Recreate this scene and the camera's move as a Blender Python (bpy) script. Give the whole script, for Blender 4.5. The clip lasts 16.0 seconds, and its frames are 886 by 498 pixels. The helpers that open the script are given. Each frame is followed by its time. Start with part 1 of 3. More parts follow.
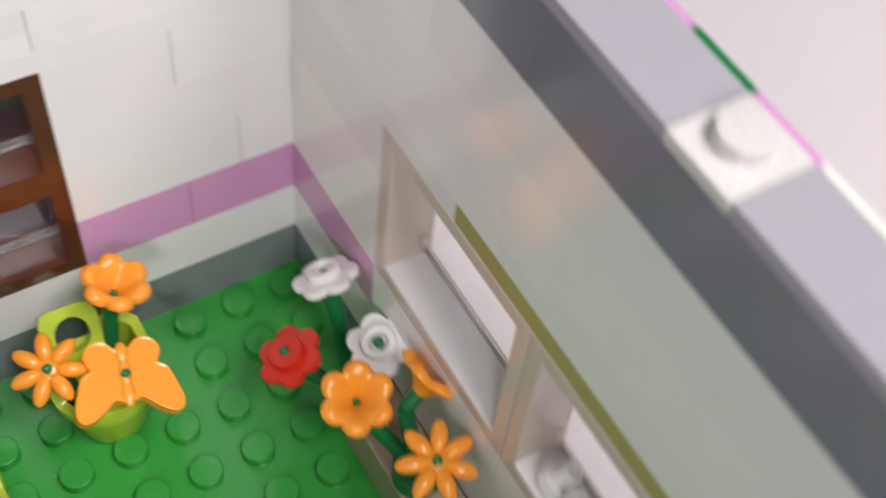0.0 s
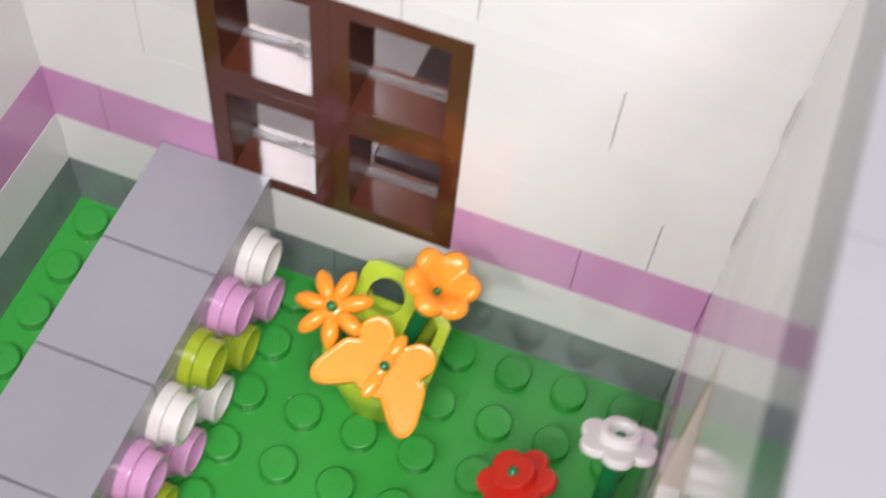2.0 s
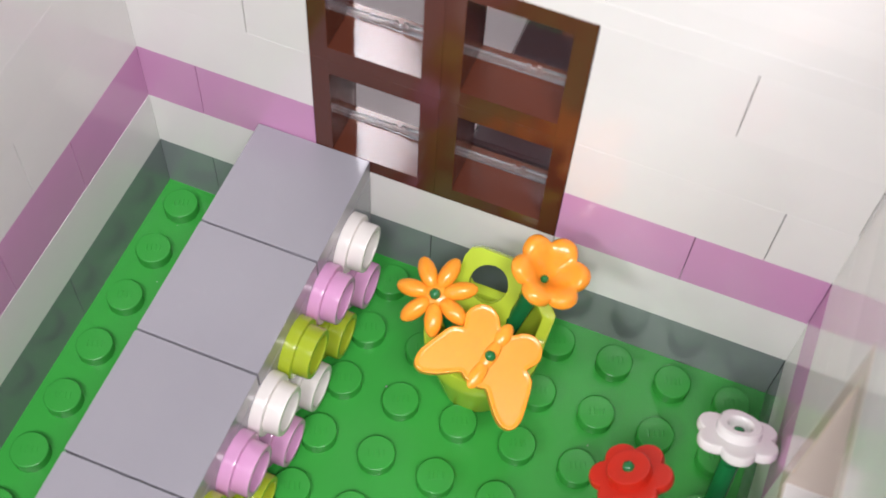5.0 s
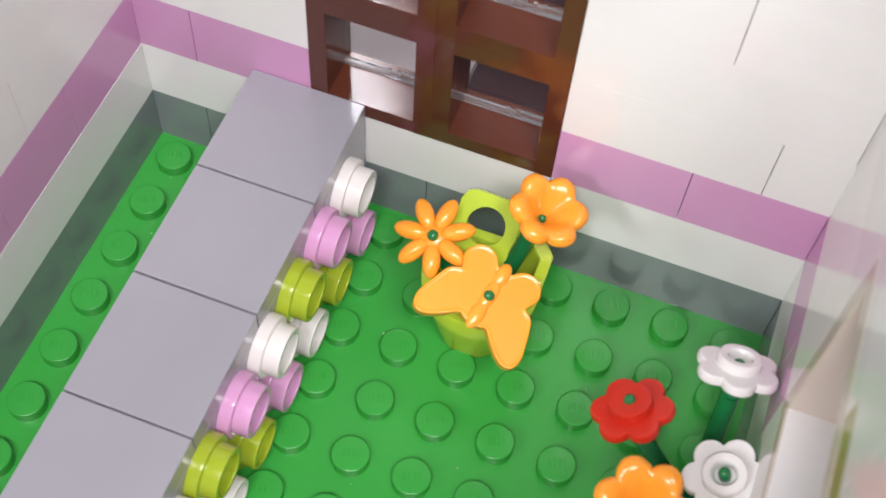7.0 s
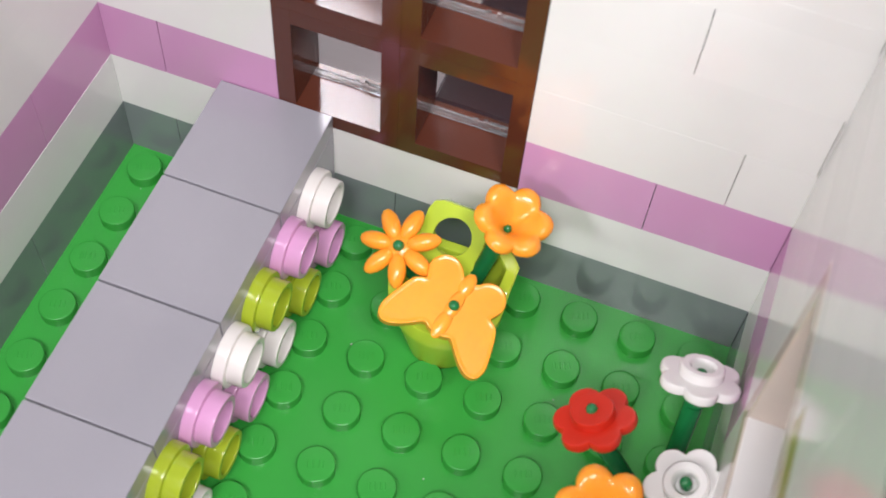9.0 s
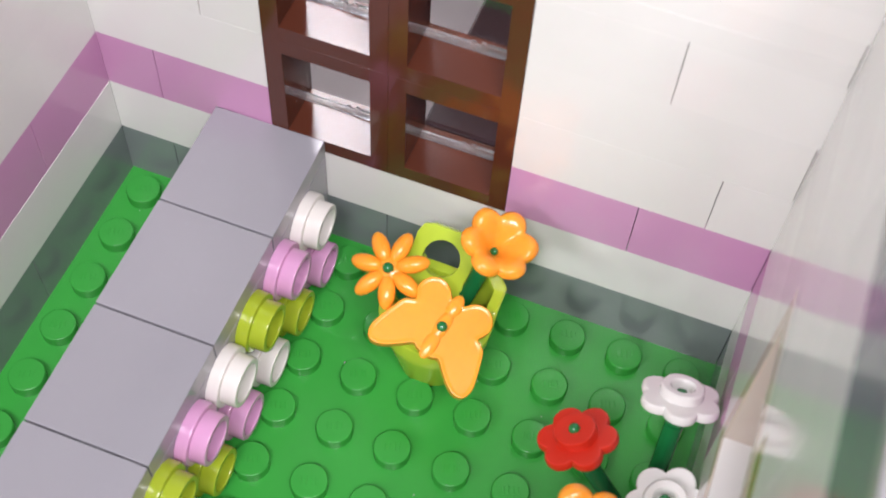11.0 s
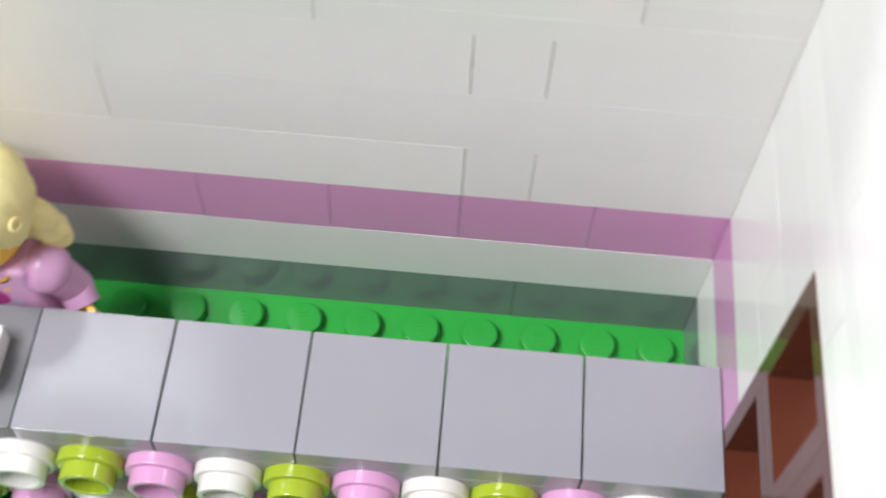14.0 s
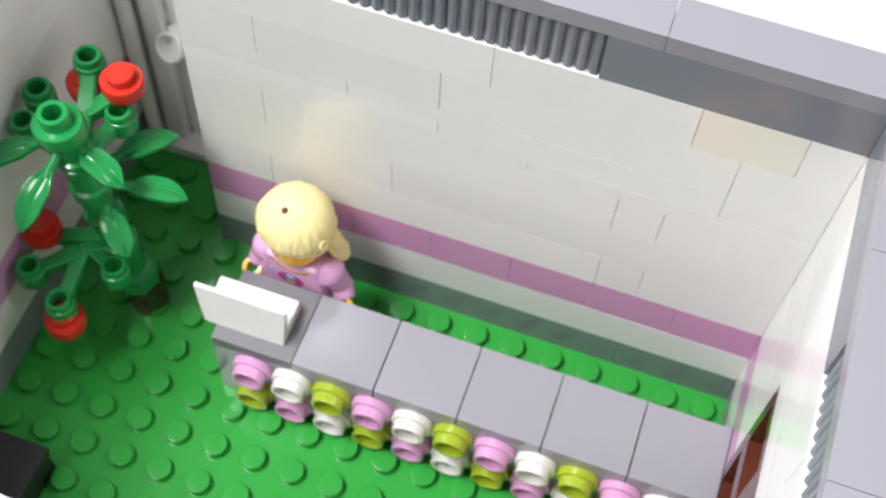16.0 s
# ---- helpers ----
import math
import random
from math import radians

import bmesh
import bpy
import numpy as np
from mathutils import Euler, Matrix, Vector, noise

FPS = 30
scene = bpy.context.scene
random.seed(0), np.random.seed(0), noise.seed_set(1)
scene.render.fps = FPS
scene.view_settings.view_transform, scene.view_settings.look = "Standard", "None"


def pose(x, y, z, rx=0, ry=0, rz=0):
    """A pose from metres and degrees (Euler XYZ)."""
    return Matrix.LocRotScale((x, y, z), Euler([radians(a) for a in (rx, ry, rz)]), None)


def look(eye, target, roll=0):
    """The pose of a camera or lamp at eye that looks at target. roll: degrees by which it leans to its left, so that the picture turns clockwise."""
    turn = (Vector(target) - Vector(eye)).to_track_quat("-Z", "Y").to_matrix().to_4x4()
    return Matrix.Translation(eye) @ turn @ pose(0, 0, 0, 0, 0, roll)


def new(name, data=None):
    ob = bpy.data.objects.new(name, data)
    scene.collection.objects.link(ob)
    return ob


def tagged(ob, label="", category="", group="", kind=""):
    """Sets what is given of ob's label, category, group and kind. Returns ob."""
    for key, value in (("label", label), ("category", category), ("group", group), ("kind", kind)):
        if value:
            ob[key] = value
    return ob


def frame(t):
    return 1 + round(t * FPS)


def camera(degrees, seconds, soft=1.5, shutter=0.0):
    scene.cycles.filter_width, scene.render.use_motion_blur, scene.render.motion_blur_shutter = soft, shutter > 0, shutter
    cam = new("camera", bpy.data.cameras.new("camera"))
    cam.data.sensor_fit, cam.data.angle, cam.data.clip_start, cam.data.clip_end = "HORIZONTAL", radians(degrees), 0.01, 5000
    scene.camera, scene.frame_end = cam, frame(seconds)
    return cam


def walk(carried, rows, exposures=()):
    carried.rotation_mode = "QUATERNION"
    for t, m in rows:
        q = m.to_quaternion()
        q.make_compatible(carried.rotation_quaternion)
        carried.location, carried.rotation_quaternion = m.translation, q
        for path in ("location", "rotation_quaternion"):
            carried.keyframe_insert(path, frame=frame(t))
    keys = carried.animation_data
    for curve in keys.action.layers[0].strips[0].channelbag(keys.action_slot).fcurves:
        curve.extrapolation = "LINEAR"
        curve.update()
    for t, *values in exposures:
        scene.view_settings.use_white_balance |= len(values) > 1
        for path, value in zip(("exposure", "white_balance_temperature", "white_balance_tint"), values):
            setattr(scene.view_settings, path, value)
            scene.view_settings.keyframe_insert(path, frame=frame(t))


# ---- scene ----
MM = 0.001
CM = 0.01
cam = camera(39.0, 16.0, 1.8, 0.5)
# seconds, eye, target (both in centimetres), roll
PATH = [
    (0, (3.790, -10.598, 16.552), (4.4956, -9.6520, 14.9373), 7.91),
    (0.5, (6.279, -9.683, 16.420), (6.5800, -8.5624, 14.7916), 9.18),
    (1, (7.101, -8.979, 16.196), (7.0706, -7.8315, 14.5588), 10.11),
    (1.5, (8.364, -7.943, 15.854), (8.1180, -6.8315, 14.2095), 8.98),
    (2, (7.741, -8.382, 15.236), (7.4612, -7.3292, 13.5589), 6.51),
    (2.5, (7.467, -8.650, 14.870), (7.1632, -7.6447, 13.1676), 4.74),
    (3, (7.271, -8.506, 14.685), (6.9662, -7.5105, 12.9778), 4.47),
    (3.5, (6.733, -8.477, 14.683), (6.4271, -7.4687, 12.9829), 4.47),
    (4, (6.701, -8.417, 14.814), (6.3813, -7.4189, 13.1109), 4.19),
    (4.2, (6.843, -8.319, 14.922), (6.5234, -7.3304, 13.2134), 4.31),
    (6.3, (6.813, -8.932, 14.648), (6.4996, -7.9001, 12.9636), 4.71),
    (6.5, (6.917, -9.048, 14.479), (6.6092, -8.0244, 12.7885), 4.75),
    (7, (6.872, -8.948, 14.524), (6.5821, -7.9379, 12.8219), 5.17),
    (7.5, (6.952, -8.891, 14.624), (6.6571, -7.8786, 12.9248), 4.96),
    (8, (7.052, -8.878, 14.567), (6.7619, -7.8651, 12.8668), 5.22),
    (8.5, (7.106, -8.889, 14.635), (6.8167, -7.8621, 12.9434), 5.34),
    (8.7, (7.163, -8.964, 14.487), (6.8725, -7.9218, 12.8051), 5.71),
    (10.8, (7.473, -8.811, 14.740), (7.1514, -7.7916, 13.0492), 3.60),
    (11, (7.497, -8.845, 14.973), (7.1847, -7.8108, 13.2900), 4.44),
    (11.5, (7.320, -8.982, 15.169), (6.9949, -7.9417, 13.4924), 3.34),
    (12, (7.609, -8.295, 15.687), (7.0129, -7.3854, 14.0080), 0.51),
    (12.5, (8.534, -6.782, 15.413), (7.6759, -6.0986, 13.7410), 2.71),
    (13, (8.753, -5.397, 15.158), (7.7788, -4.9469, 13.4700), 3.17),
    (13.5, (8.536, -3.999, 15.074), (7.5017, -3.7616, 13.3784), 3.29),
    (14, (8.263, -3.140, 15.265), (7.2271, -3.1702, 13.5547), 3.56),
    (14.5, (8.565, -2.512, 15.677), (7.5314, -2.7599, 13.9827), 4.10),
    (15, (9.158, -2.760, 17.094), (8.1237, -3.0010, 15.3996), 6.49),
    (15.3, (10.601, -2.840, 20.147), (9.5942, -3.0563, 18.4330), 7.48),
    (15.5, (11.652, -2.721, 22.537), (10.6781, -2.9526, 20.8057), 6.28),
    (16, (11.751, -3.014, 23.130), (10.7735, -3.2737, 21.4052), 4.74),
]
EXPOSURES = [(0.0, -1.03, 6450, 15), (1.0, -0.93, 6450, 15), (2.0, -0.74, 6430, 16), (3.5, -0.73, 6440, 17), (7.0, -0.60, 6420, 16),
             (11.5, -0.64, 6420, 18), (12.0, -0.71, 6410, 19), (12.5, -0.66, 6330, 15), (13.0, -0.62, 6290, 10), (13.5, -0.58, 6280, 8), (14.0, -0.40, 6230, 9), (15.0, -0.38, 6230, 10), (16.0, -0.33, 6330, 11)]
cam.data.dof.use_dof, cam.data.dof.focus_distance, cam.data.dof.aperture_fstop = True, 0.165, 45
walk(cam, [(t, look(Vector(eye) * CM, Vector(target) * CM, roll)) for t, eye, target, roll in PATH], EXPOSURES)

# ---------------------------------------------------------------- light
world = bpy.data.worlds.new("room_light")
scene.world = world
world.use_nodes = True
wn = world.node_tree.nodes
wn["Background"].inputs[0].default_value = (0.95, 0.98, 0.985, 1)
wn["Background"].inputs[1].default_value = 0.36


def ceiling_lamp(name, eye, target, size, watts, colour):
    data = bpy.data.lights.new(name, "AREA")
    data.shape, data.size, data.energy, data.color = "DISK", size * MM, watts, colour
    ob = new(name, data)
    ob.matrix_world = look(Vector(eye) * MM, Vector(target) * MM)
    return ob


ceiling_lamp("ceiling_light", (205, -240, 500), (10, -50, 20), 150, 3.0, (1.0, 0.985, 0.985))
ceiling_lamp("ceiling_light", (-225, -550, 410), (60, -20, 30), 130, 3.2, (1.0, 0.985, 0.985))
ceiling_lamp("ceiling_light", (60, -330, 520), (20, -30, 20), 130, 2.7, (1.0, 0.985, 0.985))
ceiling_lamp("ceiling_light", (-175, 370, 552), (70, -40, 40), 140, 1.3, (1.0, 0.985, 1.0))

# ---------------------------------------------------------------- materials
def plastic(name, colour, rough=0.13, vary=0.05, trans=0.0, gloss=0.5, depth=0.0):
    """Moulded ABS: glossy, with faint mottling, fine scratches and a slight moulding ripple."""
    m = bpy.data.materials.new(name)
    m.use_nodes = True
    n, l = m.node_tree.nodes, m.node_tree.links
    b = n["Principled BSDF"]
    info = n.new("ShaderNodeObjectInfo")
    geo = n.new("ShaderNodeNewGeometry")
    tex = n.new("ShaderNodeTexNoise")
    tex.inputs["Scale"].default_value, tex.inputs["Detail"].default_value = 160, 3
    fine = n.new("ShaderNodeTexNoise")
    fine.inputs["Scale"].default_value, fine.inputs["Detail"].default_value = 1900, 2
    l.new(geo.outputs["Position"], tex.inputs["Vector"])
    l.new(geo.outputs["Position"], fine.inputs["Vector"])
    add = n.new("ShaderNodeMath")
    add.operation = "ADD"
    l.new(tex.outputs["Fac"], add.inputs[0])
    l.new(info.outputs["Random"], add.inputs[1])
    ramp = n.new("ShaderNodeMapRange")
    ramp.inputs["From Min"].default_value, ramp.inputs["From Max"].default_value = 0.3, 1.7
    ramp.inputs["To Min"].default_value, ramp.inputs["To Max"].default_value = 1 - vary, 1 + vary * 0.6
    l.new(add.outputs[0], ramp.inputs["Value"])
    mix = n.new("ShaderNodeVectorMath")
    mix.operation = "SCALE"
    mix.inputs[0].default_value = colour
    l.new(ramp.outputs[0], mix.inputs["Scale"])
    l.new(mix.outputs[0], b.inputs["Base Color"])
    rr = n.new("ShaderNodeMapRange")
    rr.inputs["To Min"].default_value, rr.inputs["To Max"].default_value = rough * 0.7, rough * 1.5
    l.new(fine.outputs["Fac"], rr.inputs["Value"])
    l.new(rr.outputs[0], b.inputs["Roughness"])
    bump = n.new("ShaderNodeBump")
    bump.inputs["Strength"].default_value, bump.inputs["Distance"].default_value = 0.12, 0.00012
    l.new(tex.outputs["Fac"], bump.inputs["Height"])
    l.new(bump.outputs[0], b.inputs["Normal"])
    b.inputs["IOR"].default_value = 1.53
    b.inputs["Specular IOR Level"].default_value = gloss
    if trans:
        b.inputs["Transmission Weight"].default_value = trans
    if depth:
        b.inputs["Subsurface Weight"].default_value = depth
        b.inputs["Subsurface Radius"].default_value = (1.0, 0.55, 0.25)
        b.inputs["Subsurface Scale"].default_value = 0.0012
    return m


WHITE = plastic("white_plastic", (0.80, 0.785, 0.765), 0.11)
CREAM = plastic("aged_white_plastic", (0.78, 0.755, 0.67))
PINK = plastic("pink_plastic", (0.62, 0.315, 0.53))
DARK = plastic("dark_grey_plastic", (0.205, 0.235, 0.235), 0.15)
SLATE = plastic("slate_grey_plastic", (0.20, 0.21, 0.245))
GREY = plastic("light_grey_plastic", (0.295, 0.287, 0.318))
GREEN = plastic("green_plastic", (0.034, 0.315, 0.046), 0.20, gloss=0.3)
LEAF = plastic("leaf_green_plastic", (0.014, 0.26, 0.06), 0.18)
STEM = plastic("dark_green_plastic", (0.008, 0.16, 0.045), 0.15)
LIME = plastic("lime_plastic", (0.34, 0.43, 0.025))
BRIGHT_LIME = plastic("bright_lime_plastic", (0.45, 0.60, 0.04), 0.16)
OLIVE = plastic("olive_plastic", (0.40, 0.345, 0.13))
ORANGE = plastic("orange_plastic", (0.92, 0.335, 0.028), 0.2, depth=0.3)
BROWN = plastic("reddish_brown_plastic", (0.092, 0.026, 0.0145), 0.10)
TRUNK = plastic("dark_brown_plastic", (0.05, 0.02, 0.014))
RED = plastic("red_plastic", (0.58, 0.022, 0.007), 0.36)
PALE_GREY = plastic("pale_grey_plastic", (0.38, 0.37, 0.395), 0.2)
# even off-white tone for the corner plate
IVORY = plastic("off_white_plastic", (0.64, 0.615, 0.585), 0.25)
DULL_WHITE = plastic("dull_white_plastic", (0.72, 0.69, 0.655), 0.2)
# white frame plastic with the jambs' tan shade put into its colour
SHADED_WHITE = plastic("shaded_white_plastic", (0.60, 0.515, 0.445), 0.18)
TAN = plastic("tan_plastic", (0.42, 0.33, 0.24))
BLACK = plastic("black_plastic", (0.006, 0.006, 0.007), 0.4)
HAIR = plastic("pale_yellow_plastic", (0.90, 0.77, 0.365), 0.55, gloss=0.2)
SKIN = plastic("yellow_plastic", (0.88, 0.50, 0.02))
SHIRT = plastic("lilac_plastic", (0.70, 0.38, 0.62), 0.2)
PRINT = plastic("printed_blue", (0.10, 0.22, 0.42), 0.2)
HOLE = plastic("shaded_hole", (0.09, 0.065, 0.03), 0.9, gloss=0.05)
SKY = plastic("printed_pale_blue", (0.42, 0.50, 0.66), 0.2)
MAGENTA = plastic("printed_magenta", (0.48, 0.06, 0.28), 0.2)
MIDGREY = plastic("mid_grey_plastic", (0.17, 0.168, 0.18), 0.45)
RIM = plastic("clear_plastic_rim", (0.93, 0.93, 0.94), 0.05, 0.02, 0.93)
TABLE = plastic("table_top_paint", (0.80, 0.735, 0.73), 0.5, 0.03)


def clear(name):
    m = bpy.data.materials.new(name)
    m.use_nodes = True
    b = m.node_tree.nodes["Principled BSDF"]
    b.inputs["Base Color"].default_value = (0.97, 0.97, 0.97, 1)
    b.inputs["Transmission Weight"].default_value = 1
    b.inputs["Roughness"].default_value = 0.02
    b.inputs["IOR"].default_value = 1.5
    return m


GLASS = clear("clear_plastic")


# ---------------------------------------------------------------- mesh helpers (millimetres)
def finish(bm, name, smooth=40):
    """The mesh in metres, its shading normals weighted by area, so that wide faces stay flat beside their rounded rims."""
    bmesh.ops.recalc_face_normals(bm, faces=bm.faces[:])
    for v in bm.verts:
        v.co *= MM
    bm.normal_update()
    limit = math.cos(radians(smooth))
    area = {f: f.calc_area() for f in bm.faces}
    normals = []
    for f in bm.faces:
        f.smooth = True
        for loop in f.loops:
            n = Vector((0, 0, 0))
            for g in loop.vert.link_faces:
                if g.normal.dot(f.normal) >= limit:
                    n += g.normal * area[g]
            normals.append(n.normalized() if n.length > 0 else f.normal.copy())
    me = bpy.data.meshes.new(name)
    bm.to_mesh(me)
    bm.free()
    me.normals_split_custom_set(normals)
    return me


def link(name, me, material, parent=None, label="", at=(0, 0, 0), turn=None):
    ob = new(name, me)
    if material is not None and not me.materials:
        me.materials.append(material)
    ob.location = Vector(at) * MM
    if turn is not None:
        ob.rotation_euler = turn
    if parent is not None:
        ob.parent = parent
    return tagged(ob, label)


def part(name, bm, material, parent=None, label="", at=(0, 0, 0), turn=None):
    return link(name, finish(bm, name), material, parent, label, at, turn)


def thing(name, at, label, category, group=""):
    ob = new(name)
    ob.empty_display_size = 0.004
    ob.location = Vector(at) * MM
    return tagged(ob, label, category, group)


def box(x0, x1, y0, y1, z0, z1, bevel=0.15, bm=None, segments=1):
    b = bmesh.new()
    bmesh.ops.create_cube(b, size=1)
    for v in b.verts:
        v.co = Vector(((x0, x1)[v.co.x > 0], (y0, y1)[v.co.y > 0], (z0, z1)[v.co.z > 0]))
    if bevel:
        bmesh.ops.bevel(b, geom=b.edges[:], offset=bevel, segments=segments, profile=0.5, affect="EDGES")
    return join(bm, b)


def join(bm, b):
    if bm is None:
        return b
    me = bpy.data.meshes.new("joined")
    b.to_mesh(me)
    b.free()
    bm.from_mesh(me)
    bpy.data.meshes.remove(me)
    return bm


def lathe(profile, seg=28, m=None, bm=None):
    """A turned body from (radius, height) pairs."""
    b = bmesh.new()
    rings = []
    for r, z in profile:
        if r < 1e-6:
            rings.append([b.verts.new((0, 0, z))])
        else:
            rings.append([b.verts.new((r * math.cos(k * math.tau / seg), r * math.sin(k * math.tau / seg), z)) for k in range(seg)])
    for p, q in zip(rings, rings[1:]):
        for k in range(seg):
            a = [p[k % len(p)], p[(k + 1) % len(p)], q[(k + 1) % len(q)], q[k % len(q)]]
            a = list(dict.fromkeys(a))
            if len(a) > 2:
                b.faces.new(a)
    if m is not None:
        b.transform(m)
    return join(bm, b)


def aim(at, normal, up=(0, 0, 1), spin=0.0):
    """A frame at a place, its z along normal, its y towards up."""
    z = Vector(normal).normalized()
    x = Vector(up).cross(z)
    x = (x if x.length > 1e-4 else Vector((1, 0, 0))).normalized()
    y = z.cross(x)
    m = Matrix((x, y, z)).transposed().to_4x4()
    return Matrix.Translation(at) @ m @ Matrix.Rotation(radians(spin), 4, "Z")


def rod(a, b, r, seg=14, bm=None, r2=None):
    a, b = Vector(a), Vector(b)
    n = (b - a).length
    r2 = r if r2 is None else r2
    return lathe([(0, 0), (r, 0), (r2, n), (0, n)], seg, aim(a, b - a, (0.3, 0.9, 0.2)), bm)


def slab(outline, z0, z1, bevel=0.3, m=None, bm=None, segments=2):
    """An outline in x, y made into a plate with rounded rims."""
    b = bmesh.new()
    f = b.faces.new([b.verts.new((x, y, z0)) for x, y in outline])
    up = bmesh.ops.extrude_face_region(b, geom=[f])
    top = [v for v in up["geom"] if isinstance(v, bmesh.types.BMVert)]
    for v in top:
        v.co.z = z1
    bmesh.ops.recalc_face_normals(b, faces=b.faces[:])
    if bevel:
        rim = [e for e in b.edges if abs(e.verts[0].co.z - e.verts[1].co.z) < 1e-6]
        bmesh.ops.bevel(b, geom=rim, offset=bevel, segments=segments, profile=0.5, affect="EDGES", clamp_overlap=True)
    if m is not None:
        b.transform(m)
    return join(bm, b)


def stud_profile(r=2.42, h=1.75):
    return [(r, -0.2), (r, h - 0.22), (r - 0.08, h - 0.07), (r - 0.25, h), (0, h)]


# ---------------------------------------------------------------- ground, floor, studs
ground = part("ground", box(-360, 460, -560, 420, -30, -3.4, 2), TABLE)
tagged(ground, "plain pinkish white table top under the model", "table", kind="structure")
floor = part("floor", box(-32, 98, -160, 12, -3.35, 0, 0.3), GREEN)
tagged(floor, "green studded plastic baseplate floor", "floor", kind="structure")
stud = lathe(stud_profile(), 28)
for x, y, a, n in ((-0.9, 0.0, 0.0, 1.0), (-0.3, 0.05, 0.0, 1.1), (0.35, 0.0, 0.0, 1.1), (0.95, 0.0, 0.0, 1.0)):
    b = box(-0.12, 0.12, -n / 2, n / 2, 1.70, 1.80, 0.045)
    b.transform(Matrix.Translation((x, y, 0)) @ Matrix.Rotation(a, 4, "Z"))
    join(stud, b)
stud_mesh = finish(stud, "stud")
stud_mesh.materials.append(GREEN)
for i in range(-2, 11):
    for j in range(18):
        x, y = 4 + 8 * i, -4 - 8 * j
        if x < 0 and y > -112:
            continue
        if 16 < x < 32 and y > -96:
            continue
        if x > 80 and y < -32:
            continue
        if x > 56 and y < -120:
            continue
        link("stud", stud_mesh, None, floor, at=(x, y, 0), turn=(0, 0, 0.35))

# ---------------------------------------------------------------- walls of bricks
brick_meshes = {}


def brick_mesh(length, height, kind, material):
    """A brick along x, its front at y = 0 and its back at y = 7.9; its foot at z = 0."""
    key = (round(length, 1), round(height, 1), kind, material.name)
    if key not in brick_meshes:
        g = 0.045
        if kind == "tight":
            bm = box(0.05, length - 0.05, 0, 7.9, 0.002, height - 0.002, 0.012)
        elif kind == "plain":
            bm = box(g, length - g, 0, 7.9, 0.003, height - 0.003, 0.018)
        else:
            bm = box(g, length - g, 1.0, 7.9, 0.004, height - 0.004, 0.035)
            n = max(1, int(round(length / 2.0)))
            w = length / n
            for k in range(n):
                m = Matrix.Translation((w * (k + 0.5), 1.05, 0.15))
                lathe([(0, 0), (0.80, 0), (0.80, height - 0.3), (0, height - 0.3)], 12, m, bm)
        me = finish(bm, "brick", 30)
        me.materials.append(material)
        brick_meshes[key] = me
    return brick_meshes[key]


def course(wall, z, height, cuts, material, place, kind="plain", other=None):
    """Bricks between the cuts; place(s, z) gives the location of a brick's corner and its turn. other: {index: material}."""
    for k, (a, b) in enumerate(zip(cuts, cuts[1:])):
        mat = (other or {}).get(k, material)
        loc, turn = place(a, z)
        wob = 0 if kind == "tight" else random.uniform(-0.0011, 0.0011)
        ob = link("brick", brick_mesh(b - a, height, kind, mat), None, wall, at=loc, turn=(wob * 0.7, 0, turn + wob))


def on_back(s, z):
    return (s, random.uniform(0, 0.03), z), 0.0


def on_left(s, z):
    return (-random.uniform(0, 0.03), s - 112, z), math.pi / 2


def on_right(s, z):
    return (88 + random.uniform(0, 0.006), -s, z), -math.pi / 2


def on_front(s, z):
    return (88 - s, -136, z), math.pi


COURSES = [(0, 9.6), (9.6, 9.6), (19.2, 9.6), (28.8, 9.6), (38.4, 9.6), (48, 9.6), (57.6, 3.2), (60.8, 3.2), (64, 3.2), (67.2, 9.6), (76.8, 9.6)]


def white_or(k):
    return DARK if k == 0 else PINK if k == 2 else WHITE


# back wall, with the opening of the brown window from x = 24 to 56 and z = 19.2 to 57.6
wall_back = new("wall_back")
tagged(wall_back, "white brick wall with a dark grey base and a pink stripe", "wall", kind="structure")
wall_back.empty_display_size = 0.004
# added slabs inside the bricks stop outside light showing through the joints
for name, x0, x1, z0, z1 in (("wall_core", -6, 24, 0, 98), ("wall_core", 56, 94, 0, 98), ("wall_core", 24, 56, 0, 19.0), ("wall_core", 24, 56, 57.8, 98)):
    part(name, box(x0 + 0.1, x1 - 0.1, 3.6, 4.4, z0 + 0.1, z1 - 0.1, 0), SLATE, wall_back)
back_cuts = {
    0: [[-8, 8, 40, 88, 96]], 1: [[-8, 24, 56, 96]], 2: [[-8, 8, 24], [56, 72, 88, 96]],
    3: [[-8, 24], [56, 80, 96]], 4: [[-8, 16, 24], [56, 87.8, 96]], 5: [[-8, 24], [56, 72, 96]],
    6: [[-8, 32, 48, 87.8, 96]], 7: [[-8, 32, 48, 56, 87.8, 96]], 8: [[-8, 56, 96]],
    9: [[-8, 24, 64, 96]], 10: [[-8, 16, 48, 80, 96]],
}
for k, (z, h) in enumerate(COURSES):
    for cuts in back_cuts[k]:
        course(wall_back, z, h, cuts, white_or(k), on_back, "tight")
course(wall_back, 86.4, 9.6, [-8, 0, 16, 36], SLATE, on_back)
course(wall_back, 86.4, 9.6, [36, 52, 68, 80], SLATE, on_back, "ridged")
course(wall_back, 86.4, 9.6, [80, 96], SLATE, on_back)
course(wall_back, 96, 3.2, [-8, 24, 56, 96], GREY, on_back)

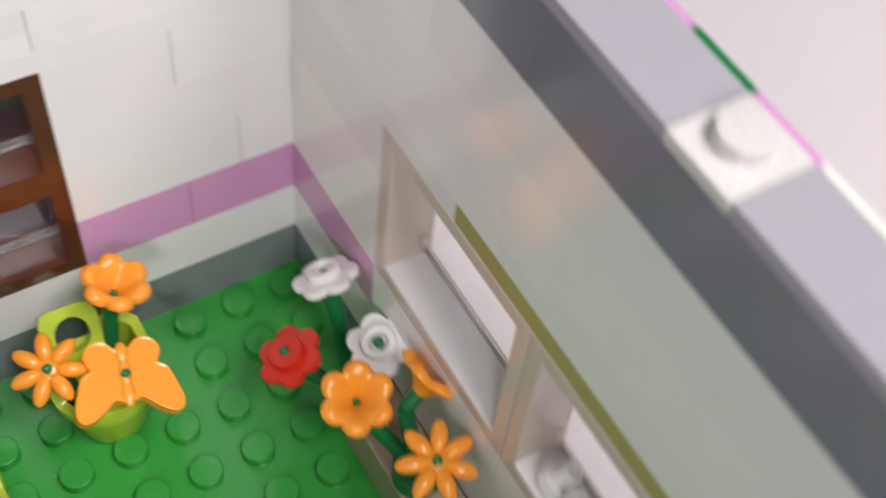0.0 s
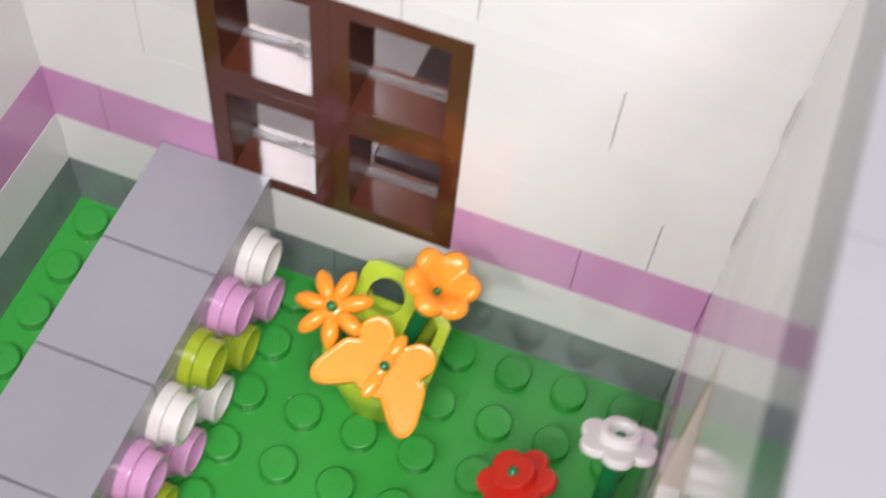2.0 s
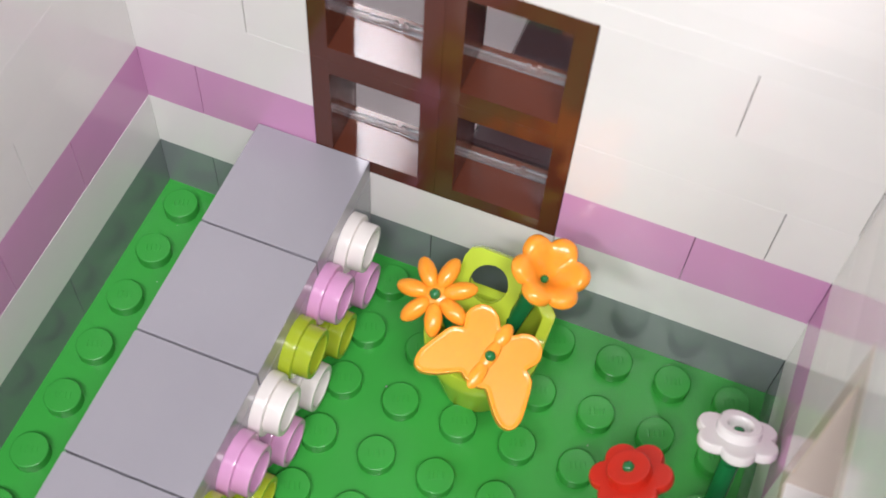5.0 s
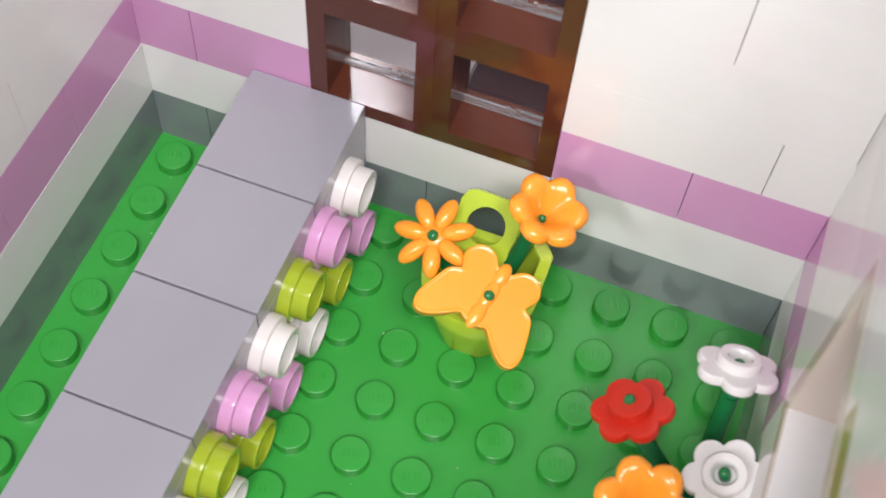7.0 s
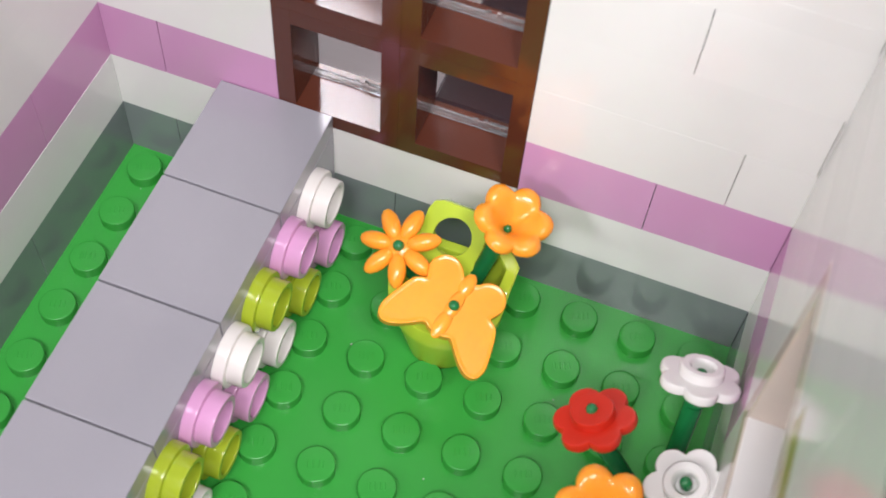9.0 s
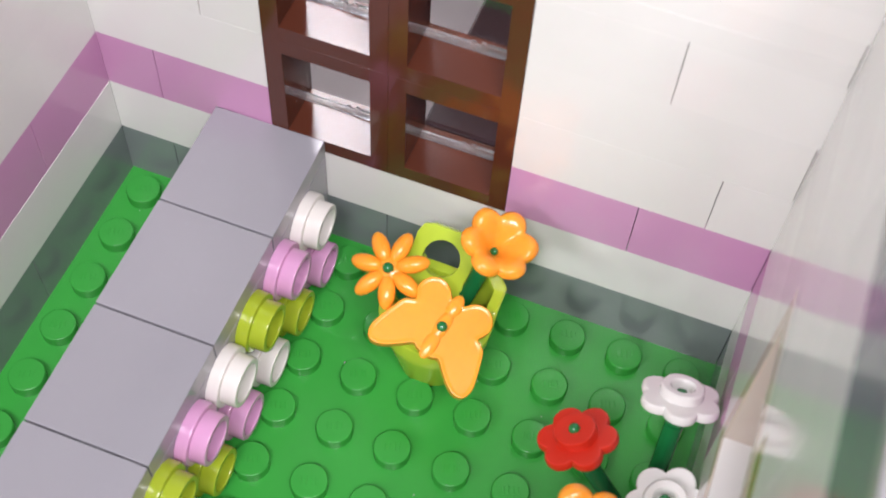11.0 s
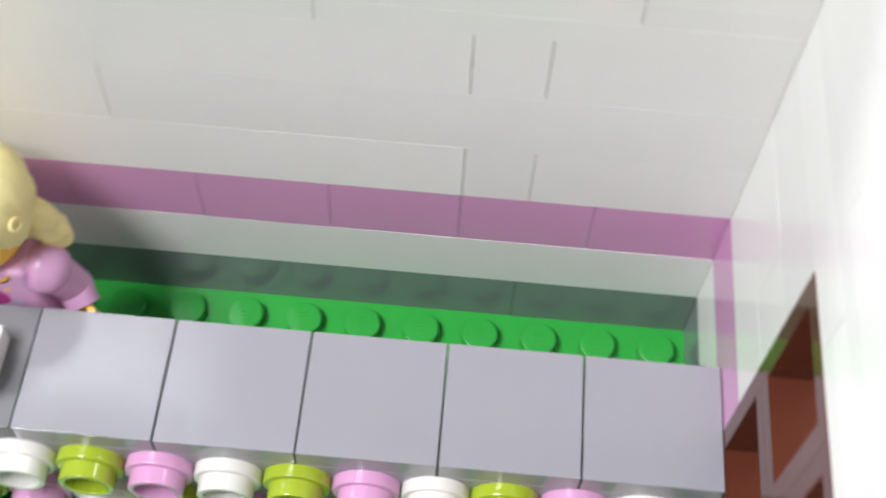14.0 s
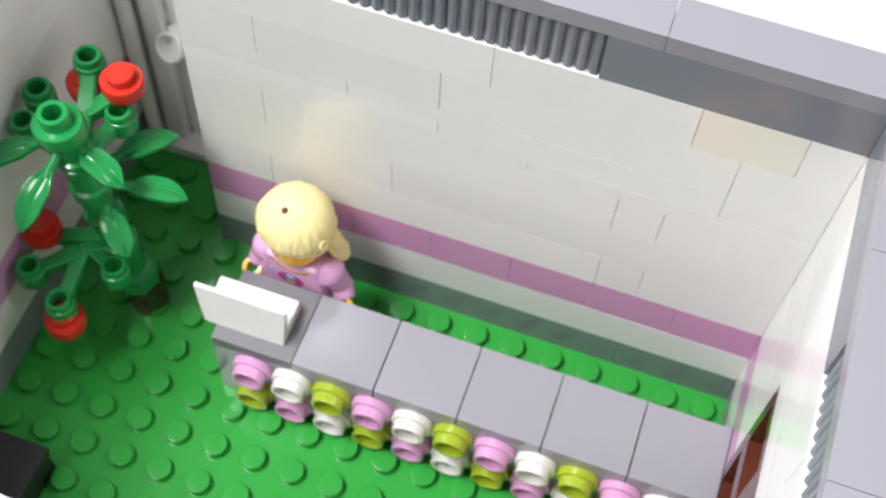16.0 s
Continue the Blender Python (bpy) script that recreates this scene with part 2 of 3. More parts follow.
# left wall; s runs from its free end (y = -112) to the corner (y = 0)
wall_left = new("wall_left")
wall_left.empty_display_size = 0.004
tagged(wall_left, "white brick wall with pink stripe and one yellowed brick", "wall", kind="structure")
part("wall_core", box(-4.4, -3.6, -111.8, 7.5, 0.1, 98, 0), SLATE, wall_left)
left_cuts = {
    0: [2, 24, 88, 112], 1: [2, 112], 2: [2, 16, 32, 48, 64, 80, 96, 112], 3: [2, 16, 80, 88, 112],
    4: [2, 40, 112], 5: [2, 16, 80, 88, 112], 6: [2, 64, 112], 7: [2, 48, 96, 112], 8: [2, 32, 96, 112],
    9: [2, 16, 48, 96, 112], 10: [2, 8, 56, 88, 104, 112],
}
for k, (z, h) in enumerate(COURSES):
    course(wall_left, z, h, left_cuts[k], white_or(k), on_left, "tight" if k > 3 else "plain", other={3: CREAM} if k == 10 else None)
course(wall_left, 86.4, 9.6, [0, 24, 48, 72], SLATE, on_left, "ridged")
course(wall_left, 86.4, 9.6, [72, 112], SLATE, on_left)
course(wall_left, 96, 3.2, [0, 48, 80, 112], GREY, on_left)

# right wall; s runs from the corner (y = 0) to the front; openings from s = 24 to 88, z = 28.8 to 57.6
wall_right = new("wall_right")
wall_right.empty_display_size = 0.004
tagged(wall_right, "glossy white brick wall with grey coping and small windows", "wall", kind="structure")
for y0, y1, z0, z1 in ((-24, 0, 0, 95.9), (-144, -88, 0, 95.9), (-88, -24, 0, 28.6), (-88, -24, 57.8, 95.9)):
    part("wall_core", box(91.6, 92.4, y0 + 0.1, y1 - 0.1, z0 + 0.1, z1 - 0.1, 0), SLATE, wall_right)
right_cuts = {
    0: [[0, 64, 144]], 1: [[0, 48, 112, 144]], 2: [[0, 16, 24, 56, 88, 144]],
    3: [[0, 24], [88, 112, 144]], 4: [[0, 24], [88, 144]], 5: [[0, 24], [88, 112, 144]],
    6: [[0, 40, 88, 144]], 7: [[0, 48, 144]], 8: [[0, 56, 144]], 9: [[0, 48, 112, 144]], 10: [[0, 32, 96, 144]],
}
for k, (z, h) in enumerate(COURSES):
    for cuts in right_cuts[k]:
        course(wall_right, z, h, cuts, white_or(k), on_right, "tight", other={6: {1: OLIVE}, 2: {2: WHITE, 3: WHITE, 4: WHITE}}.get(k))
course(wall_right, 86.4, 9.6, [0, 48, 96, 144], SLATE, on_right)
course(wall_right, 96, 1.6, [0, 40, 64], PALE_GREY, on_right)
course(wall_right, 96, 1.6, [72, 104, 144], PALE_GREY, on_right)
trim_mesh = finish(box(0, 1.2, 0.05, 7.95, 0, 3.2, 0.15), "trim_plate")
for k in range(18):
    me = trim_mesh.copy()
    me.materials.append((STEM, PINK, CREAM, PINK)[(k - 3) % 4])
    link("trim_plate", me, None, wall_right, at=(96.0, -8 - 8 * k, 94.0))

# front wall
wall_front = new("wall_front")
wall_front.empty_display_size = 0.004
tagged(wall_front, "white brick wall with grey base and pink stripe", "wall", kind="structure")
part("wall_core", box(-23.5, 87.5, -140.4, -139.6, 0.1, 86, 0), SLATE, wall_front)
for k, (z, h) in enumerate(COURSES):
    course(wall_front, z, h, [0, 32, 64, 112], white_or(k), on_front)

# ---------------------------------------------------------------- windows
def rect_frame(w, h, depth, rim, bevel=0.2):
    """A frame in x, z with its front at y = 0, open in the middle."""
    bm = bmesh.new()
    box(0, rim, 0, depth, 0, h, bevel, bm)
    box(w - rim, w, 0, depth, 0, h, bevel, bm)
    box(rim - 0.3, w - rim + 0.3, 0.02, depth - 0.02, 0.01, rim, bevel, bm)
    box(rim - 0.3, w - rim + 0.3, 0.02, depth - 0.02, h - rim, h - 0.01, bevel, bm)
    return bm


def pane(w, h, rim, y):
    """A thin clear pane."""
    return box(rim - 0.2, w - rim + 0.2, y, y + 0.8, rim - 0.2, h - rim + 0.2, 0.12)


def pane_rim(w, rim, y):
    """The thick lower edge of a pane: a clear bar with small clips and a notch."""
    bm = box(rim - 0.1, w * 0.50, y - 0.50, y - 0.02, rim + 0.02, rim + 0.72, 0.14, segments=2)
    box(w * 0.62, w - rim + 0.1, y - 0.60, y - 0.02, rim + 0.02, rim + 1.05, 0.14, bm, 2)
    for k, (f, h) in enumerate(((0.515, 0.95), (0.555, 0.55), (0.595, 1.15))):
        box(w * f - 0.02 * w, w * f + 0.018 * w, y - 0.42 - 0.1 * (k % 2), y - 0.02, rim + 0.02, rim + h, 0.1, bm, 2)
    return box(rim - 0.1, w - rim + 0.1, y - 0.95, y - 0.62, rim + 0.02, rim + 0.22, 0.08, bm)


frame_mesh = finish(rect_frame(15.98, 19.19, 7.9, 2.3, 0.018), "window_frame")
pane_mesh = finish(pane(15.98, 19.19, 2.3, 6.2), "pane")
rim_mesh = finish(pane_rim(15.98, 2.3, 6.2), "pane_rim")
n = 0
for i in range(2):
    for k in range(2):
        n += 1
        w = link("window_%d" % n, frame_mesh, BROWN, at=(24.01 + 16 * i, -0.05, 19.205 + 19.2 * k))
        tagged(w, "small reddish brown plastic window frame with clear pane", "window", "brown windows", "structure")
        p = link("pane", pane_mesh, GLASS, w, "clear plastic pane")
        p.visible_shadow = False
        link("pane_rim", rim_mesh, RIM, p, "thick clear lower edge")
wide_frame = finish(rect_frame(31.94, 28.74, 7.9, 2.6), "window_frame")
wide_pane = finish(pane(31.94, 28.74, 2.6, 6.4), "pane")
wide_rim = finish(box(2.5, 29.4, 5.9, 6.38, 2.9, 3.5, 0.14, segments=2), "pane_rim")
sill_mesh = finish(box(2.55, 29.39, 0.15, 6.3, 2.5, 2.95, 0.12, segments=2), "window_sill")
catch_mesh = finish(box(2.5, 3.5, 5.0, 6.3, 4.6, 6.8, 0.2, segments=2), "catch")
for i in range(2):
    n += 1
    # frame and catch carry the jamb's shade as colour; the sill stays white
    w = link("window_%d" % n, wide_frame, SHADED_WHITE, at=(88.0 - 0.05, -24.03 - 32 * i, 28.83), turn=(0, 0, -math.pi / 2))
    tagged(w, "wide white plastic window frame with clear pane", "window", "white windows", "structure")
    p = link("pane", wide_pane, GLASS, w, "clear plastic pane")
    link("pane_rim", wide_rim, RIM, p, "thick clear lower edge")
    link("window_sill", sill_mesh, WHITE, w, "white window sill")
    link("catch", catch_mesh, SHADED_WHITE, w, "small pane catch")

# ---------------------------------------------------------------- counter along the left wall
counter = thing("counter", (16, 0, 0), "light grey brick counter against the white wall", "counter")
side_mesh = finish(box(0.05, 15.4, -15.95, -0.05, 0.02, 18.38, 0.12), "counter_block")
tile_mesh = finish(box(0.04, 15.4, -15.9, -0.1, 18.4, 21.6, 0.16, segments=2), "tile")
for k in range(6):
    link("counter_block", side_mesh, GREY, counter, at=(0, -16 * k, 0))
for k in range(5):
    link("tile", tile_mesh, GREY, counter, at=(0, -16 * k, random.uniform(0, 0.04)), turn=(0, 0, random.uniform(-0.002, 0.002)))
end = bmesh.new()
box(0.04, 15.4, -95.96, -80.04, 18.4, 21.6, 0.14, end, 2)
part("end_tile", end, MIDGREY, counter, "darker grey end tile")
cap = [(0, 0.0), (3.96, 0.0), (3.96, 1.25), (3.85, 1.45), (3.65, 1.5), (3.22, 1.52), (3.2, 3.3), (3.08, 3.45), (2.55, 3.46), (2.42, 3.3), (2.4, 0.7), (0, 0.7)]
cap_mesh = finish(lathe(cap, 28), "round_plate")
cap_meshes = []
for mat, word in ((DULL_WHITE, "white"), (PINK, "pink"), (LIME, "lime green")):
    me = cap_mesh.copy()
    me.materials.append(mat)
    cap_meshes.append((me, word))
for k in range(11):
    for row in range(2):
        me, word = cap_meshes[(k + (1 if row else 0)) % 3]
        ob = link("round_plate", me, None, at=(31.4, -8 - 8 * k, 14.6 if row == 0 else 5.2), turn=(0, math.pi / 2, 0))
        tagged(ob, "round %s plastic plate fixed to the counter front" % word, "round plate", "round plates on the counter")

# white stand on the counter's end
stand = thing("desk_stand", (16, -82.6, 21.6), "white plastic desk stand with an upright front plate", "stand")
swap = Matrix(((1, 0, 0, 0), (0, 0, 1, 0), (0, 1, 0, 0), (0, 0, 0, 1)))
wedge = slab([(4.5, 0.02), (11.6, 0.02), (10.2, 2.9), (4.5, 3.3)], -15.8, 0, 0.15)
wedge.transform(swap)
part("block", wedge, WHITE, stand)
plate = slab([(10.25, 2.6), (11.65, 0.02), (12.6, 0.02), (10.5, 8.6), (9.7, 8.6)], -18.0, 0, 0.12)
for v in plate.verts:
    if v.co.z < -9:
        v.co.z += 2.2 * max(0.0, 1 - v.co.y / 8.6)
plate.transform(swap)
part("front_plate", plate, WHITE, stand)

# ---------------------------------------------------------------- flowers
def fan(count, r, mid=0.60, steps=11):
    """An outline of round petals about the origin."""
    c, rho = r * mid, r * (1 - mid)
    out = []
    for k in range(count):
        for q in range(steps):
            d = (-0.5 + q / steps) * math.tau / count
            s = c * math.sin(d)
            rr = c * math.cos(d) + math.sqrt(max(0.0, rho * rho - s * s))
            a = d + k * math.tau / count
            out.append((rr * math.cos(a), rr * math.sin(a)))
    return out


def smooth_outline(pts, rounds=2):
    """A closed outline with its corners cut round."""
    for _ in range(rounds):
        out = []
        for (x0, y0), (x1, y1) in zip(pts, pts[1:] + pts[:1]):
            out += [(0.75 * x0 + 0.25 * x1, 0.75 * y0 + 0.25 * y1), (0.25 * x0 + 0.75 * x1, 0.25 * y0 + 0.75 * y1)]
        pts = out
    return pts


def disc_blossom(m, r=5.1):
    """Six flat petals under a closed round disc."""
    bm = slab(fan(6, r), 0, 1.3, 0.4, m)
    return lathe([(r * 0.52, 1.2), (r * 0.52, 2.3), (r * 0.50, 2.45), (r * 0.46, 2.5), (r * 0.2, 2.42), (0, 2.4)], 32, m, bm)


def flat_blossom(m, r=5.1):
    bm = slab(fan(6, r), 0, 1.3, 0.4, m)
    return lathe([(r * 0.52, 1.2), (r * 0.52, 2.3), (r * 0.48, 2.5), (r * 0.32, 2.5), (r * 0.26, 2.2), (r * 0.24, 1.4), (0, 1.4)], 28, m, bm)


def cup_blossom(m, r=5.0):
    """Six puffy petals round a deep cup."""
    bm = bmesh.new()
    steps, levels = 12, 14
    edge = [math.hypot(x, y) for x, y in fan(6, 1.0, 0.60, steps)]
    seg = len(edge)
    for side in (0, 1):
        rings = []
        for q in range(levels + 1):
            f = q / levels
            ring = []
            for k in range(seg):
                a = (k / seg - 0.5 / 6) * math.tau
                lobe = 0.5 + 0.5 * math.cos(a * 6)
                puff = max(0.0, f - 0.25) / 0.75
                rr = r * f * (1 - (1 - edge[k]) * f ** 1.5)
                z = 3.9 * math.sin(f * 1.85) - 0.5 * puff * (1 - lobe) ** 2 + 0.25 * math.sin(puff * 3.1) * lobe
                z -= (0.0 if side else 1.3 - 0.5 * f ** 8) + (0.3 * ((f - 0.85) / 0.15) ** 2 if side and f > 0.85 else 0)
                ring.append(bm.verts.new((rr * math.cos(a), rr * math.sin(a), z)))
            rings.append(ring)
        for p, q2 in zip(rings, rings[1:]):
            for k in range(seg):
                bm.faces.new((p[k], p[(k + 1) % seg], q2[(k + 1) % seg], q2[k]))
        if side:
            for k in range(seg):
                bm.faces.new((last[k], last[(k + 1) % seg], rings[-1][(k + 1) % seg], rings[-1][k]))
        last = rings[-1]
    bmesh.ops.remove_doubles(bm, verts=bm.verts[:], dist=0.001)
    bm.transform(m)
    return bm


def daisy_blossom(m, r=5.4):
    bm = lathe([(0, -0.2), (1.8, -0.2), (1.9, 0.3), (1.2, 0.75), (0, 0.8)], 20, m)
    for k in range(7):
        b = bmesh.new()
        bmesh.ops.create_uvsphere(b, u_segments=14, v_segments=8, radius=1)
        a = k * math.tau / 7
        t = m @ Matrix.Rotation(a, 4, "Z") @ Matrix.Translation((r * 0.59, 0, 0.35)) @ Matrix.Rotation(0.10, 4, "Y") @ Matrix.Diagonal((r * 0.42, r * 0.22, 1.0, 1))
        b.transform(t)
        join(bm, b)
    return bm


def butterfly_blossom(m):
    right = [(0.3, 3.5), (0.9, 3.6), (1.7, 4.6), (2.9, 5.1), (4.2, 4.8), (5.0, 3.9), (5.3, 2.9), (5.0, 2.0), (4.6, 1.3), (4.6, 1.0), (5.2, 0.8), (5.9, 0.3), (6.4, -1.0),
             (7.0, -2.9), (7.4, -4.4), (7.1, -5.8), (6.0, -6.3), (4.5, -5.7), (3.0, -4.5), (1.8, -3.4), (1.2, -3.8), (0.3, -4.0)]
    m = m @ Matrix.Scale(0.99, 4)
    bm = slab(smooth_outline(right + [(-x, y) for x, y in reversed(right)]), 0, 2.2, 0.7, None, segments=4)
    top = max(bm.faces, key=lambda f: f.normal.z * f.calc_area())
    bmesh.ops.inset_region(bm, faces=[top], thickness=0.45, depth=-0.22)
    bm.transform(m)
    for y, r, s in ((3.0, 0.95, 1.6), (-2.6, 0.95, 2.0), (0.2, 0.9, 2.2)):
        b = bmesh.new()
        bmesh.ops.create_uvsphere(b, u_segments=16, v_segments=10, radius=1)
        b.transform(m @ Matrix.Translation((0, y, 1.95)) @ Matrix.Diagonal((r, s, 0.5, 1)))
        join(bm, b)
    return bm


def dot(m, z, r=0.7):
    return lathe([(r, z - 1.4), (r, z + 0.15), (r * 0.8, z + 0.5), (r * 0.4, z + 0.66), (0, z + 0.7)], 14, m)


def flower(name, base, at, normal, up, kind, material, label, spin=0.0, r=None, sunk=0.0):
    """A stem from base up to a blossom at a place."""
    ob = thing(name, base, label, "flower", "plastic flowers")
    b, p, nn = Vector(base), Vector(at), Vector(normal).normalized()
    m = aim(p - b, nn, up, spin)
    neck = p - b - nn * 2.6
    stem = rod((0, 0, 0), neck, 1.12)
    rod(neck, p - b + nn * 0.2, 1.12, bm=stem)
    part("stem", stem, STEM, ob, "dark green stem")
    z = {"flat": 2.2, "disc": 2.3, "cup": 0.6, "daisy": 0.9, "butterfly": 2.1}[kind]
    bm = {"flat": flat_blossom, "disc": disc_blossom, "cup": cup_blossom, "daisy": daisy_blossom, "butterfly": butterfly_blossom}[kind]
    blossom = part("blossom", bm(m, r) if r else bm(m), material, ob)
    part("bud", dot(m, z - sunk, 0.52 if kind == "cup" else 0.7), STEM, blossom, "dark green bud")
    return ob


# lime basket with a ring handle
basket = thing("flower_basket", (52, -13, 0), "lime green plastic flower basket with a ring handle", "basket")
outer = [(0, 0.2), (4.4, 0.2), (4.8, 0.7), (6.7, 8.0), (7.4, 9.6), (7.5, 11.4), (7.3, 11.6), (6.1, 11.6), (5.9, 11.2), (4.7, 2.0), (0, 2.0)]
bowl = lathe(outer, 64)
for v in bowl.verts:
    lift = min(1.0, max(0.0, (v.co.z - 6.0) / 5.0))
    r = math.hypot(v.co.x, v.co.y)
    if r > 0.1:
        c, q = abs(v.co.x) / r, abs(v.co.y) / r
        v.co.xy = v.co.xy * (1 + lift * (min(1 / max(c, q), 1.20) - 1) * min(1.0, max(0.0, (v.co.y + 1.0) / 3.0)))
    if v.co.y < 0:
        v.co.y *= 1 - 0.16 * lift
    back = min(1.0, max(0.0, (v.co.y + 2.5) / 4.0)) * min(1.0, max(0.0, (abs(v.co.x + 1.6) - 2.6) / 1.2))
    v.co.z += lift * 3.2 * back * back * (3 - 2 * back)
part("bowl", bowl, BRIGHT_LIME, basket)
ring = [(math.cos(a), math.sin(a)) for a in (k * math.tau / 24 for k in range(24))]
hole = bmesh.new()
for z in (-0.9, 0.9):
    outer_loop, inner_loop = [], []
    for c, s in ring:
        k = 4.0 / max(abs(c), abs(s), 0.80)
        outer_loop.append(hole.verts.new((c * k, s * k, z)))
        inner_loop.append(hole.verts.new((c * 2.45, s * 2.45, z)))
    for k in range(24):
        hole.faces.new((outer_loop[k], outer_loop[(k + 1) % 24], inner_loop[(k + 1) % 24], inner_loop[k]))
hole.verts.ensure_lookup_table()
v = hole.verts[:]
for k in range(24):
    j = (k + 1) % 24
    hole.faces.new((v[2 * k], v[2 * j], v[48 + 2 * j], v[48 + 2 * k]))
    hole.faces.new((v[2 * k + 1], v[2 * j + 1], v[48 + 2 * j + 1], v[48 + 2 * k + 1]))
bmesh.ops.bevel(hole, geom=[e for e in hole.edges if abs(e.verts[0].co.z - e.verts[1].co.z) < 0.01 and len(e.link_faces) == 2 and e.calc_face_angle() > 0.5], offset=0.2, segments=2, profile=0.5, affect="EDGES")
box(-3.7, 3.7, -7.2, -3.4, -0.85, 0.85, 0.2, hole)
hole.transform(aim((-1.6, 5.9, 15.2), (0.05, -0.66, 0.75), (0, 1, 0)))
part("handle", hole, BRIGHT_LIME, basket)
flower("daisy", (52, -13, 2.0), (45.5, -12.8, 18.0), (-0.12, -0.36, 0.92), (0, 1, 0), "daisy", ORANGE, "orange daisy with pointed petals in the lime basket", 25, 5.15)
flower("butterfly_flower", (52, -13, 2.0), (53.9, -17.1, 15.6), (0.16, -0.30, 0.94), (0.17, 0.98, 0), "butterfly", ORANGE, "orange butterfly shaped blossom in the lime basket", 0)
flower("cup_flower", (52, -13, 2.0), (56.9, -7.7, 20.9), (0.25, -0.05, 0.97), (0, 1, 0), "cup", ORANGE, "orange cup shaped flower in the lime basket", 20, 4.85)

# flowers by the white window
flower("red_flower", (84, -28, 3.0), (74.2, -27.4, 20.3), (-0.40, 0.18, 0.90), (0, 1, 0), "disc", RED, "red flower with six round petals", 10, 4.7)
flower("white_flower", (84, -28, 3.0), (83.4, -19.6, 22.3), (-0.10, 0.50, 0.86), (0, 1, 0), "flat", WHITE, "white flower with a raised ring", 40, 4.8, 0.9)
flower("white_flower", (84, -28, 3.0), (85.5, -31.2, 20.3), (-0.25, -0.10, 0.95), (0, 1, 0), "flat", WHITE, "white flower leaning over the tan planter", 15, 4.7)
flower("cup_flower", (83.5, -46, 12.0), (78.0, -38.2, 22.4), (-0.15, -0.30, 0.94), (0, 1, 0), "cup", ORANGE, "orange cup shaped flower beside the window", 0)
flower("cup_flower", (83.5, -46, 12.0), (85.5, -41.0, 23.0), (0.75, 0.15, 0.6), (0, 1, 0), "cup", ORANGE, "orange cup flower turned towards the window", 0)
flower("daisy", (83.5, -46, 12.0), (82.5, -51.0, 24.0), (-0.1, -0.25, 0.96), (0, 1, 0), "daisy", ORANGE, "orange daisy beside the window", 5)
for y, z in ((-28, 0), (-46, 9.6)):
    ob = part("plant_base", lathe([(0, 0), (3.9, 0), (3.9, 3.0), (3.6, 3.2), (2.42, 3.2), (2.42, 4.9), (0, 4.9)], 28), STEM, at=(84, y, z))
    tagged(ob, "dark green round plant base", "plant base", "plant bases")
planter = thing("planter", (80, -32, 0), "tan plastic brick planter under the window", "planter")
part("brick", box(0.1, 7.9, -112, -0.1, 0.02, 9.6, 0.15), TAN, planter)
tan_stud = finish(lathe(stud_profile(), 24), "stud")
for k in range(14):
    if k != 1:
        link("stud", tan_stud, TAN, planter, at=(4, -4 - 8 * k, 9.6))

knob_mesh = finish(lathe([(0, 0), (2.4, 0), (2.4, 1.4), (2.1, 1.6), (1.5, 1.7), (1.5, 3.6), (1.3, 3.8), (0.8, 3.8), (0.7, 3.4), (0, 3.4)], 24), "sill_knob")
for y, tilt in ((-63.0, 0.5), (-68.5, -0.4)):
    ob = link("sill_knob", knob_mesh, WHITE, at=(90.6, y, 32.2), turn=(tilt, 0.3, 0.6))
    tagged(ob, "small white round plastic knob on the window sill", "knob", "knobs on the sill")

# white corner stud on the coping
corner = thing("corner_plate", (88, -72, 96), "white square plate with one stud on the coping", "plate")
part("plate", box(-0.25, 8.0, 0.06, 7.94, 0.02, 1.7, 0.35, segments=2), IVORY, corner)
part("stud", lathe(stud_profile(), 28, Matrix.Translation((4, 4, 1.7))), IVORY, corner)

# ---------------------------------------------------------------- doll behind the counter
doll = bmesh.new()
slots = [SHIRT, HAIR, SKIN, PRINT, GREY, TRUNK, MAGENTA, SKY, HOLE]


def paint(bm, before, index):
    bm.faces.ensure_lookup_table()
    for f in bm.faces[before:]:
        f.material_index = index


def ball(bm, at, size, seg=24, turn=None, rings=14):
    b = bmesh.new()
    bmesh.ops.create_uvsphere(b, u_segments=seg, v_segments=rings, radius=1)
    b.transform(Matrix.Translation(at) @ (turn or Matrix.Identity(4)) @ Matrix.Diagonal((*size, 1)))
    return join(bm, b)


k = 0
for y in (-4, 4):
    box(-3.9, 3.9, y - 3.75, y + 3.75, 0, 14.8, 0.5, doll, 2)
paint(doll, k, 4)
k = len(doll.faces)
torso = bmesh.new()
bmesh.ops.create_cube(torso, size=1)
for v in torso.verts:
    top = v.co.z > 0
    v.co = Vector(((4.0 if v.co.x > 0 else -4.0) * (0.86 if top else 1), (5.6 if top else 7.8) * (1 if v.co.y > 0 else -1), 27.4 if top else 14.9))
bmesh.ops.bevel(torso, geom=torso.edges[:], offset=0.9, segments=3, profile=0.5, affect="EDGES")
join(doll, torso)
arms = ((Vector((0.2, 6.5, 24.4)), Vector((-0.6, 8.6, 19.4)), Vector((1.4, 10.4, 17.4))), (Vector((0.2, -6.5, 24.4)), Vector((-0.6, -8.6, 19.4)), Vector((1.2, -9.2, 16.8))))
